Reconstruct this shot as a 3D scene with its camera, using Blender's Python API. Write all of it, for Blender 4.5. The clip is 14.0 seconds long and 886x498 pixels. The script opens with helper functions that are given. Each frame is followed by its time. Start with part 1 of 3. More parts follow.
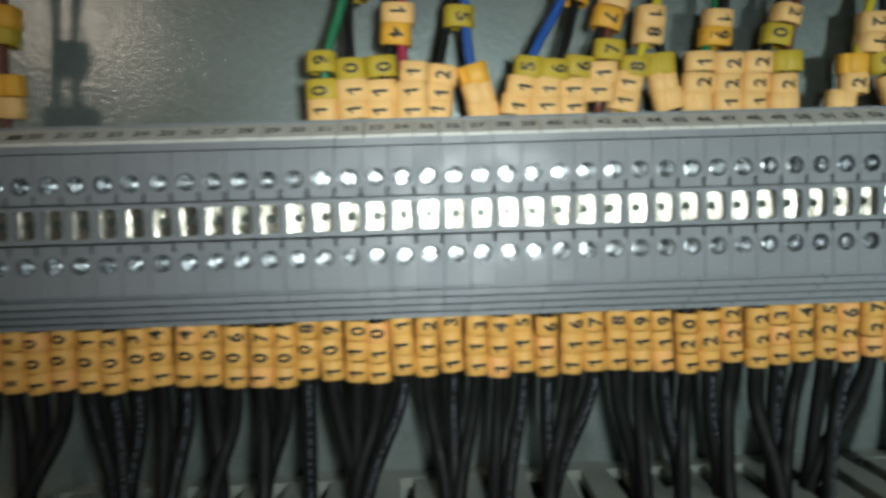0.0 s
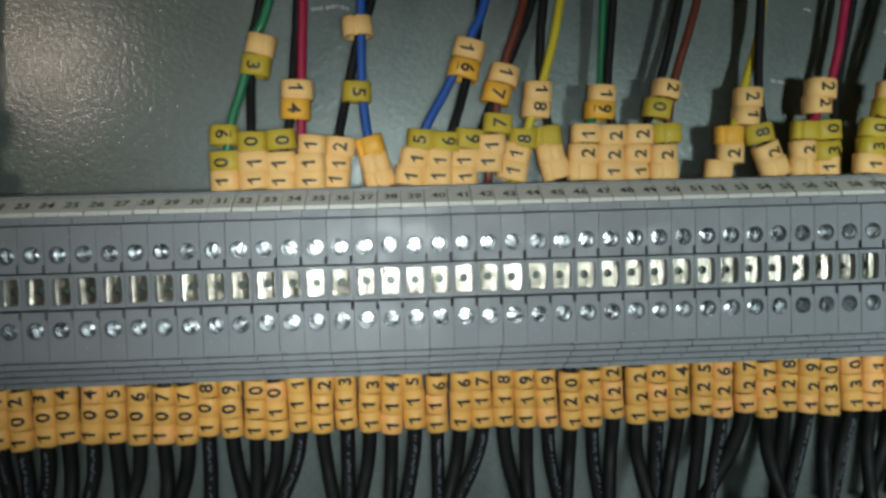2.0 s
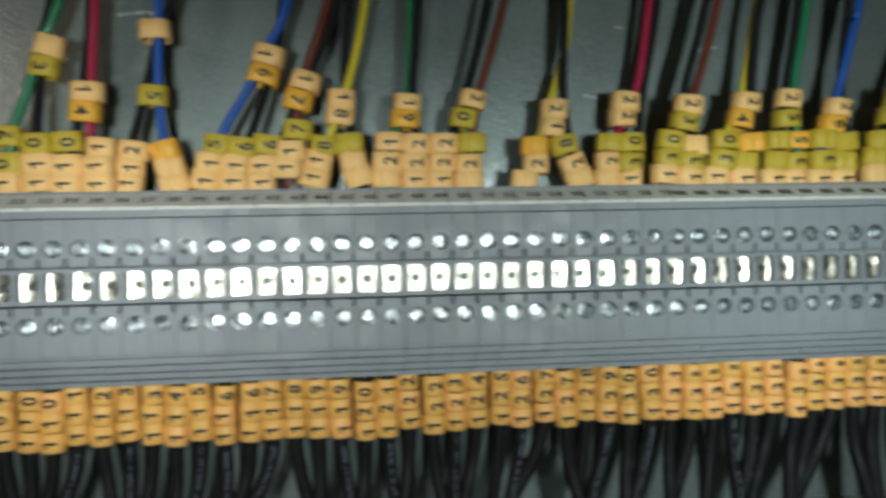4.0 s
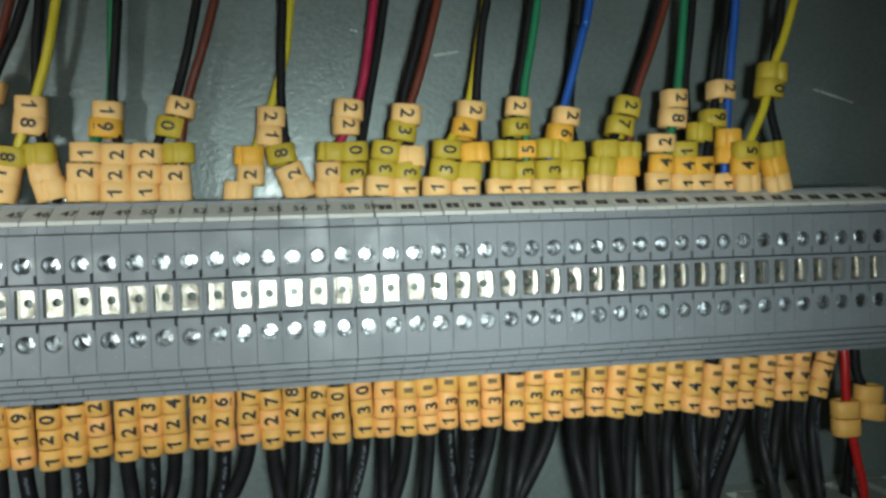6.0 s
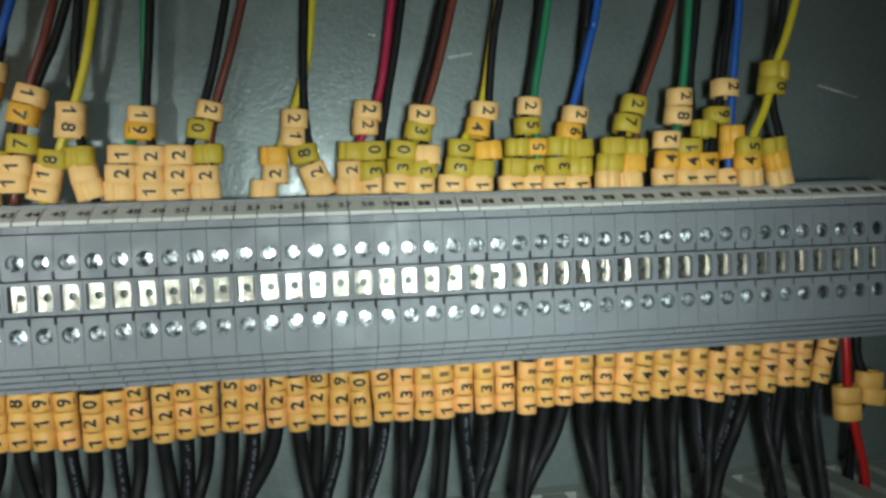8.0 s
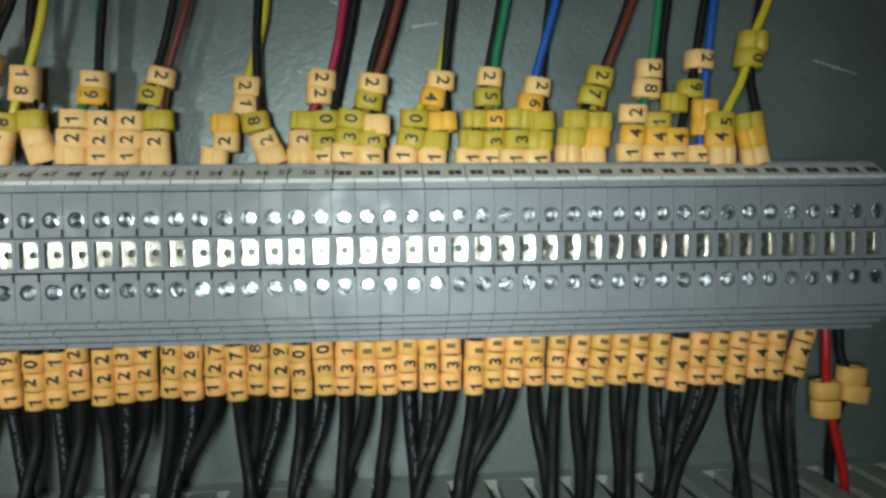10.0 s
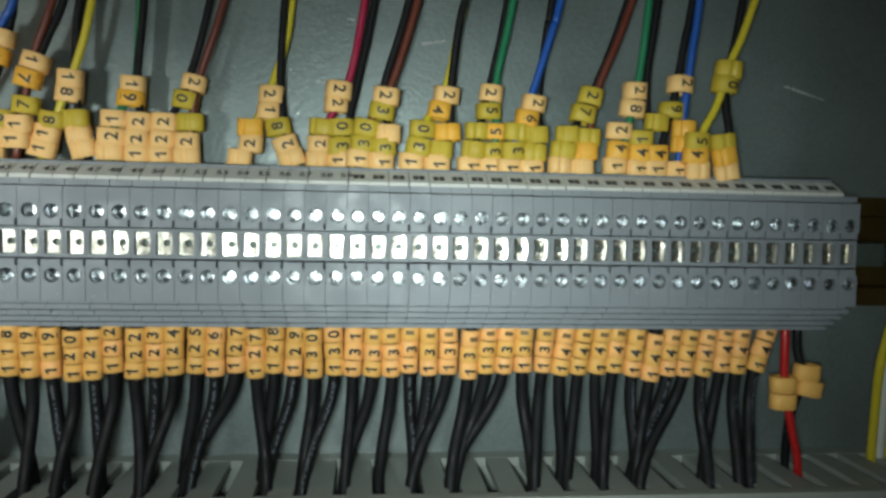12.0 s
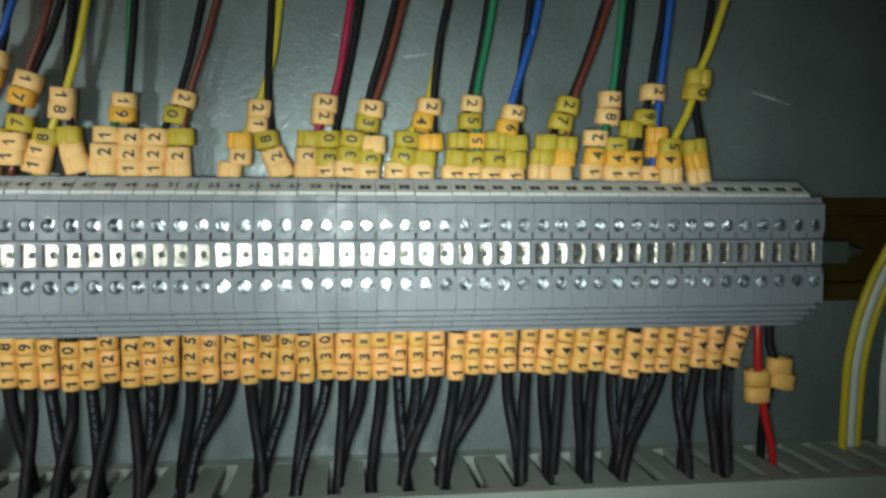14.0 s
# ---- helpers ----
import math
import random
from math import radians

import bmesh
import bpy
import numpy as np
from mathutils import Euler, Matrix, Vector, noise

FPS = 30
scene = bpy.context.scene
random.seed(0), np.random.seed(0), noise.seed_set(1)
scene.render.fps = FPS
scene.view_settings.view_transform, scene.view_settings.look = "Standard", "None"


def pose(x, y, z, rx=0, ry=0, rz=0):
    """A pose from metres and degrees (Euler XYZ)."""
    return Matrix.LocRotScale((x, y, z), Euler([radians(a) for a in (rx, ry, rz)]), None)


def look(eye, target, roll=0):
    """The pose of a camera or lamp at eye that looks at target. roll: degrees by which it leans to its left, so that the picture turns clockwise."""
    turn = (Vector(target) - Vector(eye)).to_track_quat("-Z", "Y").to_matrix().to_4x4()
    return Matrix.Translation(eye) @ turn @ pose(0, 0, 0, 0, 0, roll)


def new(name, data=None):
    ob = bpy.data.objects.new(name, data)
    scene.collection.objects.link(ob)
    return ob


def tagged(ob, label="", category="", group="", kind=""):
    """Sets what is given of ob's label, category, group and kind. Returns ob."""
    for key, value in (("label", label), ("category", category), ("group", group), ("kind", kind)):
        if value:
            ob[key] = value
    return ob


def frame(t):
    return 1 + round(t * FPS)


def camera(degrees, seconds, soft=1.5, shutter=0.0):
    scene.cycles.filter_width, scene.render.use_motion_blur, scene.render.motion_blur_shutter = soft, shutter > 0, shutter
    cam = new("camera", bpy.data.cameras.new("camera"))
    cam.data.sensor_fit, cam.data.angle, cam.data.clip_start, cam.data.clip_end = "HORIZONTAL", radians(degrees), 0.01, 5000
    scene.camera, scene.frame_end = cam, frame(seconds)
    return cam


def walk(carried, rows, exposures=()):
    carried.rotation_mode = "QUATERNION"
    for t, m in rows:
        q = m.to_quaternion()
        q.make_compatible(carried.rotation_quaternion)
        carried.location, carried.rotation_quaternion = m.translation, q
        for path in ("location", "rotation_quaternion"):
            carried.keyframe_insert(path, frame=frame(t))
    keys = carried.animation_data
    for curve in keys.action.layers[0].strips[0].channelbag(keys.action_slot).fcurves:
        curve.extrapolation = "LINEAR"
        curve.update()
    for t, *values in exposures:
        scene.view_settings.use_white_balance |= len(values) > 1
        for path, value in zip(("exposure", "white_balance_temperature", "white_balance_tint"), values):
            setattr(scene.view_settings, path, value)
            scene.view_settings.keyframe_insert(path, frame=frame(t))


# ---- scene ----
cam = camera(61.0, 14.0, soft=3.0, shutter=0.5)
PATH = [
    (0, (-0.01, -0.176, 0.004), (0.066, 1.818, -0.135), -1.7),
    (0.5, (0.015, -0.167, 0.009), (0.157, 1.821, -0.15), -1.7),
    (1, (0.022, -0.17, 0.012), (0.119, 1.823, -0.115), -2.2),
    (1.5, (0.02, -0.18, 0.012), (0.138, 1.815, -0.071), -1.4),
    (2, (0.016, -0.188, 0.016), (0.119, 1.807, -0.073), -1.6),
    (2.5, (0.011, -0.19, 0.018), (0.109, 1.806, -0.055), -1.3),
    (3, (0.006, -0.192, 0.016), (0.135, 1.803, -0.043), -0.9),
    (3.5, (0.017, -0.193, 0.016), (0.131, 1.803, -0.051), -1.1),
    (4, (0.06, -0.189, 0.006), (0.283, 1.798, 0.017), -1.3),
    (6.5, (0.126, -0.194, 0.016), (0.505, 1.768, -0.046), -1.7),
    (7, (0.125, -0.199, 0.015), (0.472, 1.77, -0.044), -2.2),
    (7.5, (0.124, -0.201, 0.015), (0.457, 1.77, -0.059), -1.9),
    (8, (0.124, -0.203, 0.016), (0.456, 1.768, -0.06), -2.1),
    (10.5, (0.162, -0.201, 0.009), (0.293, 1.791, -0.11), -1.0),
    (11, (0.161, -0.202, 0.013), (0.272, 1.788, -0.152), -1.5),
    (11.5, (0.156, -0.218, 0.011), (0.273, 1.775, -0.116), -0.2),
    (12, (0.152, -0.225, 0.012), (0.35, 1.762, -0.097), 1.2),
    (12.5, (0.151, -0.225, 0.015), (0.375, 1.76, -0.084), 1.2),
    (13, (0.155, -0.226, 0.018), (0.375, 1.76, -0.067), 0.5),
    (13.5, (0.15, -0.233, 0.014), (0.38, 1.751, -0.081), 0.1),
    (14, (0.15, -0.234, 0.013), (0.394, 1.749, -0.084), 0.1),
]
walk(cam, [(t, look(eye, target, roll)) for t, eye, target, roll in PATH],
     [(0.0, -0.10), (1.0, -0.18), (2.0, -0.35), (4.0, -0.24), (6.5, -0.02), (8.0, -0.04), (10.5, 0.07), (11.5, -0.06), (12.5, 0.0), (14.0, 0.05)])

# ---- light: two small stand-ins for a carried torch, a dim warm stand-in for room light ----
world = bpy.data.worlds.new("world")
scene.world = world
world.use_nodes = True
world.node_tree.nodes["Background"].inputs["Color"].default_value = (0.75, 0.9, 1.0, 1)
world.node_tree.nodes["Background"].inputs["Strength"].default_value = 0.02


def area_lamp(name, eye, target, size, watts, colour, spread=85):
    data = bpy.data.lights.new(name, "AREA")
    data.shape, data.size, data.energy, data.color, data.spread = "DISK", size, watts, colour, radians(spread)
    ob = new(name, data)
    ob.matrix_world = look(eye, target)
    return ob


# fixed in front of the panel, in place of a torch beside the camera
area_lamp("torch_stand_in", (0.020, -0.205, 0.012), (-0.004, 0.0, -0.001), 0.024, 0.075, (0.89, 0.99, 0.965), 65)
area_lamp("torch_stand_in", (0.138, -0.245, 0.008), (0.183, 0.0, -0.008), 0.024, 0.122, (0.86, 1.0, 0.97), 70)
# added in the cabinet corner; gives the warm glare of an unseen room light
area_lamp("room_light_stand_in", (-0.253, -0.315, 0.139), (-0.06, 0.04, 0.05), 0.045, 0.10, (1.0, 0.84, 0.68), 150)

P = 0.0062          # pitch of the terminal blocks
FIRST, LAST = 15, 85
PLATE_Y = 0.0455


def block_x(k):
    return (k - 36) * P


# ---- materials ----
def material(name, colour, rough=0.5, metal=0.0, vary=0.12, scale=300.0, bump=0.0, bump_scale=900.0, coat=0.0, island=0.0, spec=0.5):
    m = bpy.data.materials.new(name)
    m.use_nodes = True
    t = m.node_tree
    b = t.nodes["Principled BSDF"]
    b.inputs["Roughness"].default_value = rough
    b.inputs["Metallic"].default_value = metal
    b.inputs["Coat Weight"].default_value = coat
    b.inputs["Specular IOR Level"].default_value = spec
    geo = t.nodes.new("ShaderNodeNewGeometry")
    info = t.nodes.new("ShaderNodeObjectInfo")
    big = t.nodes.new("ShaderNodeTexNoise")
    big.inputs["Scale"].default_value = scale
    big.inputs["Detail"].default_value = 6
    fine = t.nodes.new("ShaderNodeTexNoise")
    fine.inputs["Scale"].default_value = bump_scale
    fine.inputs["Detail"].default_value = 3
    for n in (big, fine):
        t.links.new(geo.outputs["Position"], n.inputs["Vector"])
    mix = t.nodes.new("ShaderNodeMath")
    mix.operation = "ADD"
    t.links.new(big.outputs["Fac"], mix.inputs[0])
    t.links.new(fine.outputs["Fac"], mix.inputs[1])
    add = t.nodes.new("ShaderNodeMath")
    add.operation = "MULTIPLY_ADD"
    t.links.new(info.outputs["Random"], add.inputs[0])
    add.inputs[1].default_value = island
    t.links.new(mix.outputs[0], add.inputs[2])
    span = t.nodes.new("ShaderNodeMapRange")
    span.inputs["From Min"].default_value = 0.6
    span.inputs["From Max"].default_value = 1.4 + island
    span.inputs["To Min"].default_value = 1 - vary
    span.inputs["To Max"].default_value = 1 + vary
    t.links.new(add.outputs[0], span.inputs["Value"])
    tone = t.nodes.new("ShaderNodeVectorMath")
    tone.operation = "SCALE"
    tone.inputs[0].default_value = colour
    t.links.new(span.outputs[0], tone.inputs["Scale"])
    t.links.new(tone.outputs[0], b.inputs["Base Color"])
    shine = t.nodes.new("ShaderNodeMapRange")
    shine.inputs["From Min"].default_value = 0.35
    shine.inputs["From Max"].default_value = 0.65
    shine.inputs["To Min"].default_value = rough * 0.8
    shine.inputs["To Max"].default_value = min(1.0, rough * 1.25)
    t.links.new(big.outputs["Fac"], shine.inputs["Value"])
    t.links.new(shine.outputs[0], b.inputs["Roughness"])
    if bump:
        bm_node = t.nodes.new("ShaderNodeBump")
        bm_node.inputs["Strength"].default_value = bump
        bm_node.inputs["Distance"].default_value = 0.0002
        t.links.new(fine.outputs["Fac"], bm_node.inputs["Height"])
        t.links.new(bm_node.outputs[0], b.inputs["Normal"])
        t.links.new(bm_node.outputs[0], b.inputs["Coat Normal"])
    return m


def brushed(m, scale, depth, own=False):
    """Fine parallel scratches: along z on the bars, along each screw's own slot."""
    t = m.node_tree
    b = t.nodes["Principled BSDF"]
    coord = t.nodes.new("ShaderNodeTexCoord")
    info = t.nodes.new("ShaderNodeObjectInfo")
    geo = t.nodes.new("ShaderNodeNewGeometry")
    way = t.nodes.new("ShaderNodeMapping")
    way.inputs["Scale"].default_value = (0.06, 1.0, 1.0) if own else (1.0, 1.0, 0.05)
    t.links.new(coord.outputs["Object"] if own else geo.outputs["Position"], way.inputs["Vector"])
    t.links.new(info.outputs["Random"], way.inputs["Location"])
    noise = t.nodes.new("ShaderNodeTexNoise")
    noise.inputs["Scale"].default_value = scale
    noise.inputs["Detail"].default_value = 4
    t.links.new(way.outputs[0], noise.inputs["Vector"])
    relief = t.nodes.new("ShaderNodeBump")
    relief.inputs["Strength"].default_value = 1.0
    relief.inputs["Distance"].default_value = depth
    t.links.new(noise.outputs["Fac"], relief.inputs["Height"])
    t.links.new(relief.outputs[0], b.inputs["Normal"])


GREY = material("grey_polyamide", (0.195, 0.212, 0.232), 0.52, vary=0.08, scale=120, bump=0.12, bump_scale=2500, island=0.2)
STEEL = material("zinc_plated_steel", (0.55, 0.58, 0.60), 0.22, 1.0, vary=0.15, scale=900)
brushed(STEEL, 2200, 0.0002, True)
BORE = material("dark_zinc_bore", (0.46, 0.485, 0.50), 0.25, 0.92, vary=0.2, scale=700)
SLOT_SHADE = material("dull_shaded_zinc", (0.27, 0.28, 0.29), 0.45, 0.8)
BRASS = material("nickel_plated_brass", (0.45, 0.425, 0.36), 0.2, 0.95, vary=0.18, scale=500)
brushed(BRASS, 1300, 0.00021)
WHITE = material("marker_white", (0.56, 0.56, 0.52), 0.5, vary=0.08, scale=300)
INK = material("black_ink", (0.012, 0.012, 0.012), 0.6, vary=0.1)
WORN_INK = material("worn_ink", (0.030, 0.022, 0.016), 0.6, vary=0.5, scale=700, island=0.6)
BLUR = material("brown_print", (0.16, 0.09, 0.03), 0.6, vary=0.2)
FADED = material("grey_print", (0.035, 0.035, 0.035), 0.6, vary=0.1)
PAINT = material("plate_paint", (0.172, 0.209, 0.203), 0.40, metal=0.35, vary=0.18, scale=25, bump=0.7, bump_scale=800, coat=0.8)
PAINT.node_tree.nodes["Principled BSDF"].inputs["Coat Roughness"].default_value = 0.11
# pale paint on unseen walls, chosen to bounce fill light into the shadows
BOUNCE_WALL = material("bounce_wall_paint", (0.50, 0.53, 0.52), 0.5, vary=0.08, scale=12, bump=0.1)
DUCT = material("duct_pvc", (0.29, 0.315, 0.285), 0.5, vary=0.07, scale=60, bump=0.08)
# end stop's dark steel, also the painted shade inside the busbar holes
TONGUE_AND_SHADE = material("dark_steel_and_hole_shade", (0.07, 0.09, 0.08), 0.4, 0.3)
RAIL = material("chromated_rail", (0.12, 0.08, 0.022), 0.35, 0.7, vary=0.25, scale=60, bump=0.1)
CREAM = material("cream_pvc", (0.88, 0.54, 0.205), 0.58, vary=0.06, scale=160, island=0.5)
OLIVE = material("olive_yellow_pvc", (0.53, 0.385, 0.035), 0.58, vary=0.08, scale=160, island=0.5)
AMBER = material("amber_pvc", (0.82, 0.42, 0.045), 0.58, vary=0.07, scale=160, island=0.5)
LOWER = material("yellow_pvc", (0.77, 0.42, 0.105), 0.58, vary=0.09, scale=140, island=0.6)
AGED = material("orange_pvc", (0.86, 0.44, 0.14), 0.58, vary=0.12, scale=140, island=0.6)
WIRE = {
    "black": material("black_pvc", (0.007, 0.007, 0.008), 0.6, vary=0.2, scale=200, spec=0.25),
    "green": material("green_pvc", (0.015, 0.17, 0.075), 0.36, vary=0.1, scale=200),
    "crimson": material("crimson_pvc", (0.33, 0.012, 0.05), 0.36, vary=0.1, scale=200),
    "red": material("red_pvc", (0.42, 0.012, 0.012), 0.36, vary=0.1, scale=200),
    "blue": material("blue_pvc", (0.015, 0.085, 0.36), 0.36, vary=0.1, scale=200),
    "brown": material("brown_pvc", (0.12, 0.028, 0.016), 0.36, vary=0.1, scale=200),
    "yellow": material("bright_yellow_pvc", (0.58, 0.47, 0.03), 0.36, vary=0.1, scale=200),
    "white": material("white_pvc", (0.6, 0.62, 0.58), 0.4, vary=0.06, scale=200),
}
PRINT = material("pale_print", (0.075, 0.09, 0.115), 0.6, vary=0.2, scale=2000)


# ---- mesh helpers ----
def mesh_of(name, bm, mat, smooth=False):
    me = bpy.data.meshes.new(name)
    bmesh.ops.recalc_face_normals(bm, faces=bm.faces[:])
    bm.to_mesh(me)
    bm.free()
    me.materials.append(mat)
    if smooth:
        me.shade_smooth()
    return me


def part(name, data, parent, m=None, label="", mat=None):
    if not isinstance(data, bpy.types.Mesh):
        data = mesh_of(name, data, mat)
    ob = new(name, data)
    ob.parent = parent
    if m is not None:
        ob.matrix_basis = m
    return tagged(ob, label)


def box(bm, x0, x1, y0, y1, z0, z1, bevel=0.0):
    m = Matrix.LocRotScale(((x0 + x1) / 2, (y0 + y1) / 2, (z0 + z1) / 2), None, (abs(x1 - x0), abs(y1 - y0), abs(z1 - z0)))
    r = bmesh.ops.create_cube(bm, size=1, matrix=m)
    if bevel:
        edges = list({e for v in r["verts"] for e in v.link_edges})
        bmesh.ops.bevel(bm, geom=edges, offset=bevel, segments=2, affect="EDGES", profile=0.5)


def slab(bm, outer, holes, y0, y1):
    """A plate in the x-z plane from y0 to y1 with holes through it; its back stays open."""
    rims, edges = [], []
    for loop in (outer, *holes):
        vs = [bm.verts.new((x, y0, z)) for x, z in loop]
        rims.append(vs)
        edges += [bm.edges.new((vs[i], vs[(i + 1) % len(vs)])) for i in range(len(vs))]
    bmesh.ops.triangle_fill(bm, use_beauty=True, use_dissolve=False, edges=edges)
    for vs in rims:
        back = [bm.verts.new((v.co.x, y1, v.co.z)) for v in vs]
        for i in range(len(vs)):
            j = (i + 1) % len(vs)
            bm.faces.new((vs[i], vs[j], back[j], back[i]))


def circle(cx, cz, r, n=20):
    return [(cx + r * math.cos(2 * math.pi * i / n), cz + r * math.sin(2 * math.pi * i / n)) for i in range(n)]


def extrude_x(bm, profile, x0, x1):
    a = [bm.verts.new((x0, y, z)) for y, z in profile]
    b = [bm.verts.new((x1, y, z)) for y, z in profile]
    for i in range(len(a)):
        j = (i + 1) % len(a)
        bm.faces.new((a[i], a[j], b[j], b[i]))
    bm.faces.new(a)
    bm.faces.new(b[::-1])


def smooth_path(points, steps=6):
    """Catmull-Rom through the points."""
    p = [Vector(q) for q in points]
    p = [p[0] * 2 - p[1]] + p + [p[-1] * 2 - p[-2]]
    out = []
    for i in range(1, len(p) - 2):
        for s in range(steps):
            t = s / steps
            a, b, c, d = p[i - 1:i + 3]
            out.append(0.5 * (2 * b + (c - a) * t + (2 * a - 5 * b + 4 * c - d) * t * t + (3 * b - a - 3 * c + d) * t ** 3))
    return out + [p[-2]]


def tube(bm, path, r, n=12):
    rings = []
    side = Vector((0, 1, 0))
    for i, q in enumerate(path):
        way = (path[min(i + 1, len(path) - 1)] - path[max(i - 1, 0)]).normalized()
        u = way.cross(side).normalized()
        w = u.cross(way).normalized()
        rings.append([bm.verts.new(q + r * (u * math.cos(2 * math.pi * k / n) + w * math.sin(2 * math.pi * k / n))) for k in range(n)])
    for a, b in zip(rings, rings[1:]):
        for k in range(n):
            f = bm.faces.new((a[k], a[(k + 1) % n], b[(k + 1) % n], b[k]))
            f.smooth = True
    bm.faces.new(rings[0])
    bm.faces.new(rings[-1][::-1])


def glyph_mesh(text, height, mat, turn="up", bend=None, lift=0.00012, weight=0.03):
    """Built-in letters standing in the x-z plane, facing the viewer; turn: up, left or right."""
    cu = bpy.data.curves.new("glyph", "FONT")
    cu.body, cu.size, cu.align_x, cu.align_y = text, height / 0.70, "CENTER", "CENTER"
    cu.offset = height * weight
    cu.resolution_u = 3
    ob = bpy.data.objects.new("glyph", cu)
    scene.collection.objects.link(ob)
    dg = bpy.context.evaluated_depsgraph_get()
    me = bpy.data.meshes.new_from_object(ob.evaluated_get(dg))
    bpy.data.objects.remove(ob)
    bpy.data.curves.remove(cu)
    xs = [v.co.x for v in me.vertices]
    ys = [v.co.y for v in me.vertices]
    cx, cy = (max(xs) + min(xs)) / 2, (max(ys) + min(ys)) / 2
    bm = bmesh.new()
    bm.from_mesh(me)
    if text == "1":
        top, left, w = max(ys), min(xs), height * 0.15
        corners = ((left + w, top), (left - height * 0.26, top - height * 0.30), (left - height * 0.26, top - height * 0.30 - w), (left + w, top - w * 1.5))
        bm.faces.new([bm.verts.new((u, q, 0)) for u, q in corners])
    bmesh.ops.triangulate(bm, faces=bm.faces[:])
    for _ in range(3 if bend else 0):
        bmesh.ops.subdivide_edges(bm, edges=[e for e in bm.edges if e.calc_length() > height * 0.22], cuts=1)
        bmesh.ops.triangulate(bm, faces=bm.faces[:])
    bm.to_mesh(me)
    bm.free()
    for v in me.vertices:
        u, w = v.co.x - cx, v.co.y - cy
        x, z = {"up": (u, w), "left": (-w, u), "right": (w, -u)}[turn]
        v.co = (x, (bend(x) if bend else 0.0) - lift, z)
    me.materials.clear()
    me.materials.append(mat)
    return me


# ---- mounting plate, unseen cabinet walls added around it ----
def plain(name, x0, x1, y0, y1, z0, z1, mat):
    bm = bmesh.new()
    box(bm, x0, x1, y0, y1, z0, z1)
    return tagged(new(name, mesh_of(name, bm, mat)), kind="structure")


X0, X1, Y0, Z0, Z1 = -0.30, 0.46, -0.40, -0.142, 0.172
plain("wall_back", X0, X1, PLATE_Y, PLATE_Y + 0.003, Z0, Z1, PAINT)
plain("wall_west", X0 - 0.002, X0, Y0, PLATE_Y + 0.003, Z0, Z1, BOUNCE_WALL)
plain("wall_east", X1, X1 + 0.002, Y0, PLATE_Y + 0.003, Z0, Z1, BOUNCE_WALL)
plain("wall_front", X0 - 0.002, X1 + 0.002, Y0 - 0.002, Y0, Z0, Z1, BOUNCE_WALL)
plain("ceiling", X0 - 0.002, X1 + 0.002, Y0 - 0.002, PLATE_Y + 0.003, Z1, Z1 + 0.002, BOUNCE_WALL)
plain("floor", X0 - 0.002, X1 + 0.002, Y0 - 0.002, PLATE_Y + 0.003, Z0 - 0.002, Z0, BOUNCE_WALL)


# ---- mounting rail ----
def mounting_rail():
    ob = new("mounting_rail")
    for name, profile in (("upper_flange", [(0.0365, 0.0190), (0.0365, 0.0125), (0.0380, 0.0125), (0.0380, 0.0190)]),
                          ("lower_flange", [(0.0365, -0.0145), (0.0365, -0.0210), (0.0380, -0.0210), (0.0380, -0.0145)]),
                          ("channel", [(0.0365, 0.0124), (0.0440, 0.0117), (0.0440, -0.0137), (0.0365, -0.0144), (0.0380, -0.0144),
                                       (0.0453, -0.0150), (0.0453, 0.0130), (0.0380, 0.0124)])):
        bm = bmesh.new()
        extrude_x(bm, profile, -0.299, 0.459)
        part(name, bm, ob, mat=RAIL)
    return tagged(ob, "yellow-chromated steel mounting rail on the grey plate", "mounting rail")


mounting_rail()


# ---- terminal blocks ----
HW = P / 2 - 0.00007


def housing_mesh():
    bm = bmesh.new()
    n = 0.0006
    f = -0.0008
    slab(bm, [(-HW, 0.0047), (HW - n, 0.0047), (HW - n, 0.0067), (HW, 0.0067), (HW, 0.0160), (-HW, 0.0160)], [circle(0, 0.009, 0.00208)], f, 0.0090)
    slab(bm, [(-HW, -0.0168), (HW, -0.0168), (HW, -0.0068), (HW - n, -0.0068), (HW - n, -0.0049), (-HW, -0.0049)], [circle(0, -0.0095, 0.00208)], f, 0.0090)
    slab(bm, [(-HW, -0.0044), (HW, -0.0044), (HW, 0.0042), (-HW, 0.0042)],
         [[(-0.0023, -0.0034), (0.0018, -0.0034), (0.0022, -0.0026), (0.0023, 0.0000), (0.0022, 0.0025), (0.0018, 0.0033), (-0.0023, 0.0033)]], 0.0002, 0.0090)
    box(bm, -HW, HW, 0.0010, 0.0072, 0.0164, 0.0182)
    core = [(0.0092, 0.0158), (0.0066, 0.0164), (0.0148, 0.0218), (0.0150, 0.0240), (0.0285, 0.0250),
            (0.0300, 0.0190), (0.0380, 0.0160), (0.0430, 0.0100), (0.0430, -0.0120), (0.0380, -0.0180), (0.0300, -0.0200), (0.0300, -0.0266), (0.0140, -0.0266)]
    y, z = 0.0140, -0.0266
    for i in range(4):
        z += 0.00238
        core += [(y, z - 0.0011), (y + 0.0018, z - 0.0011), (y + 0.0018, z)]
        y -= 0.0039
        core.append((y, z))
    core[-1] = (0.0036, z)
    core.append((0.0092, z + 0.0004))
    extrude_x(bm, core, -HW, HW)
    return mesh_of("housing", bm, GREY)


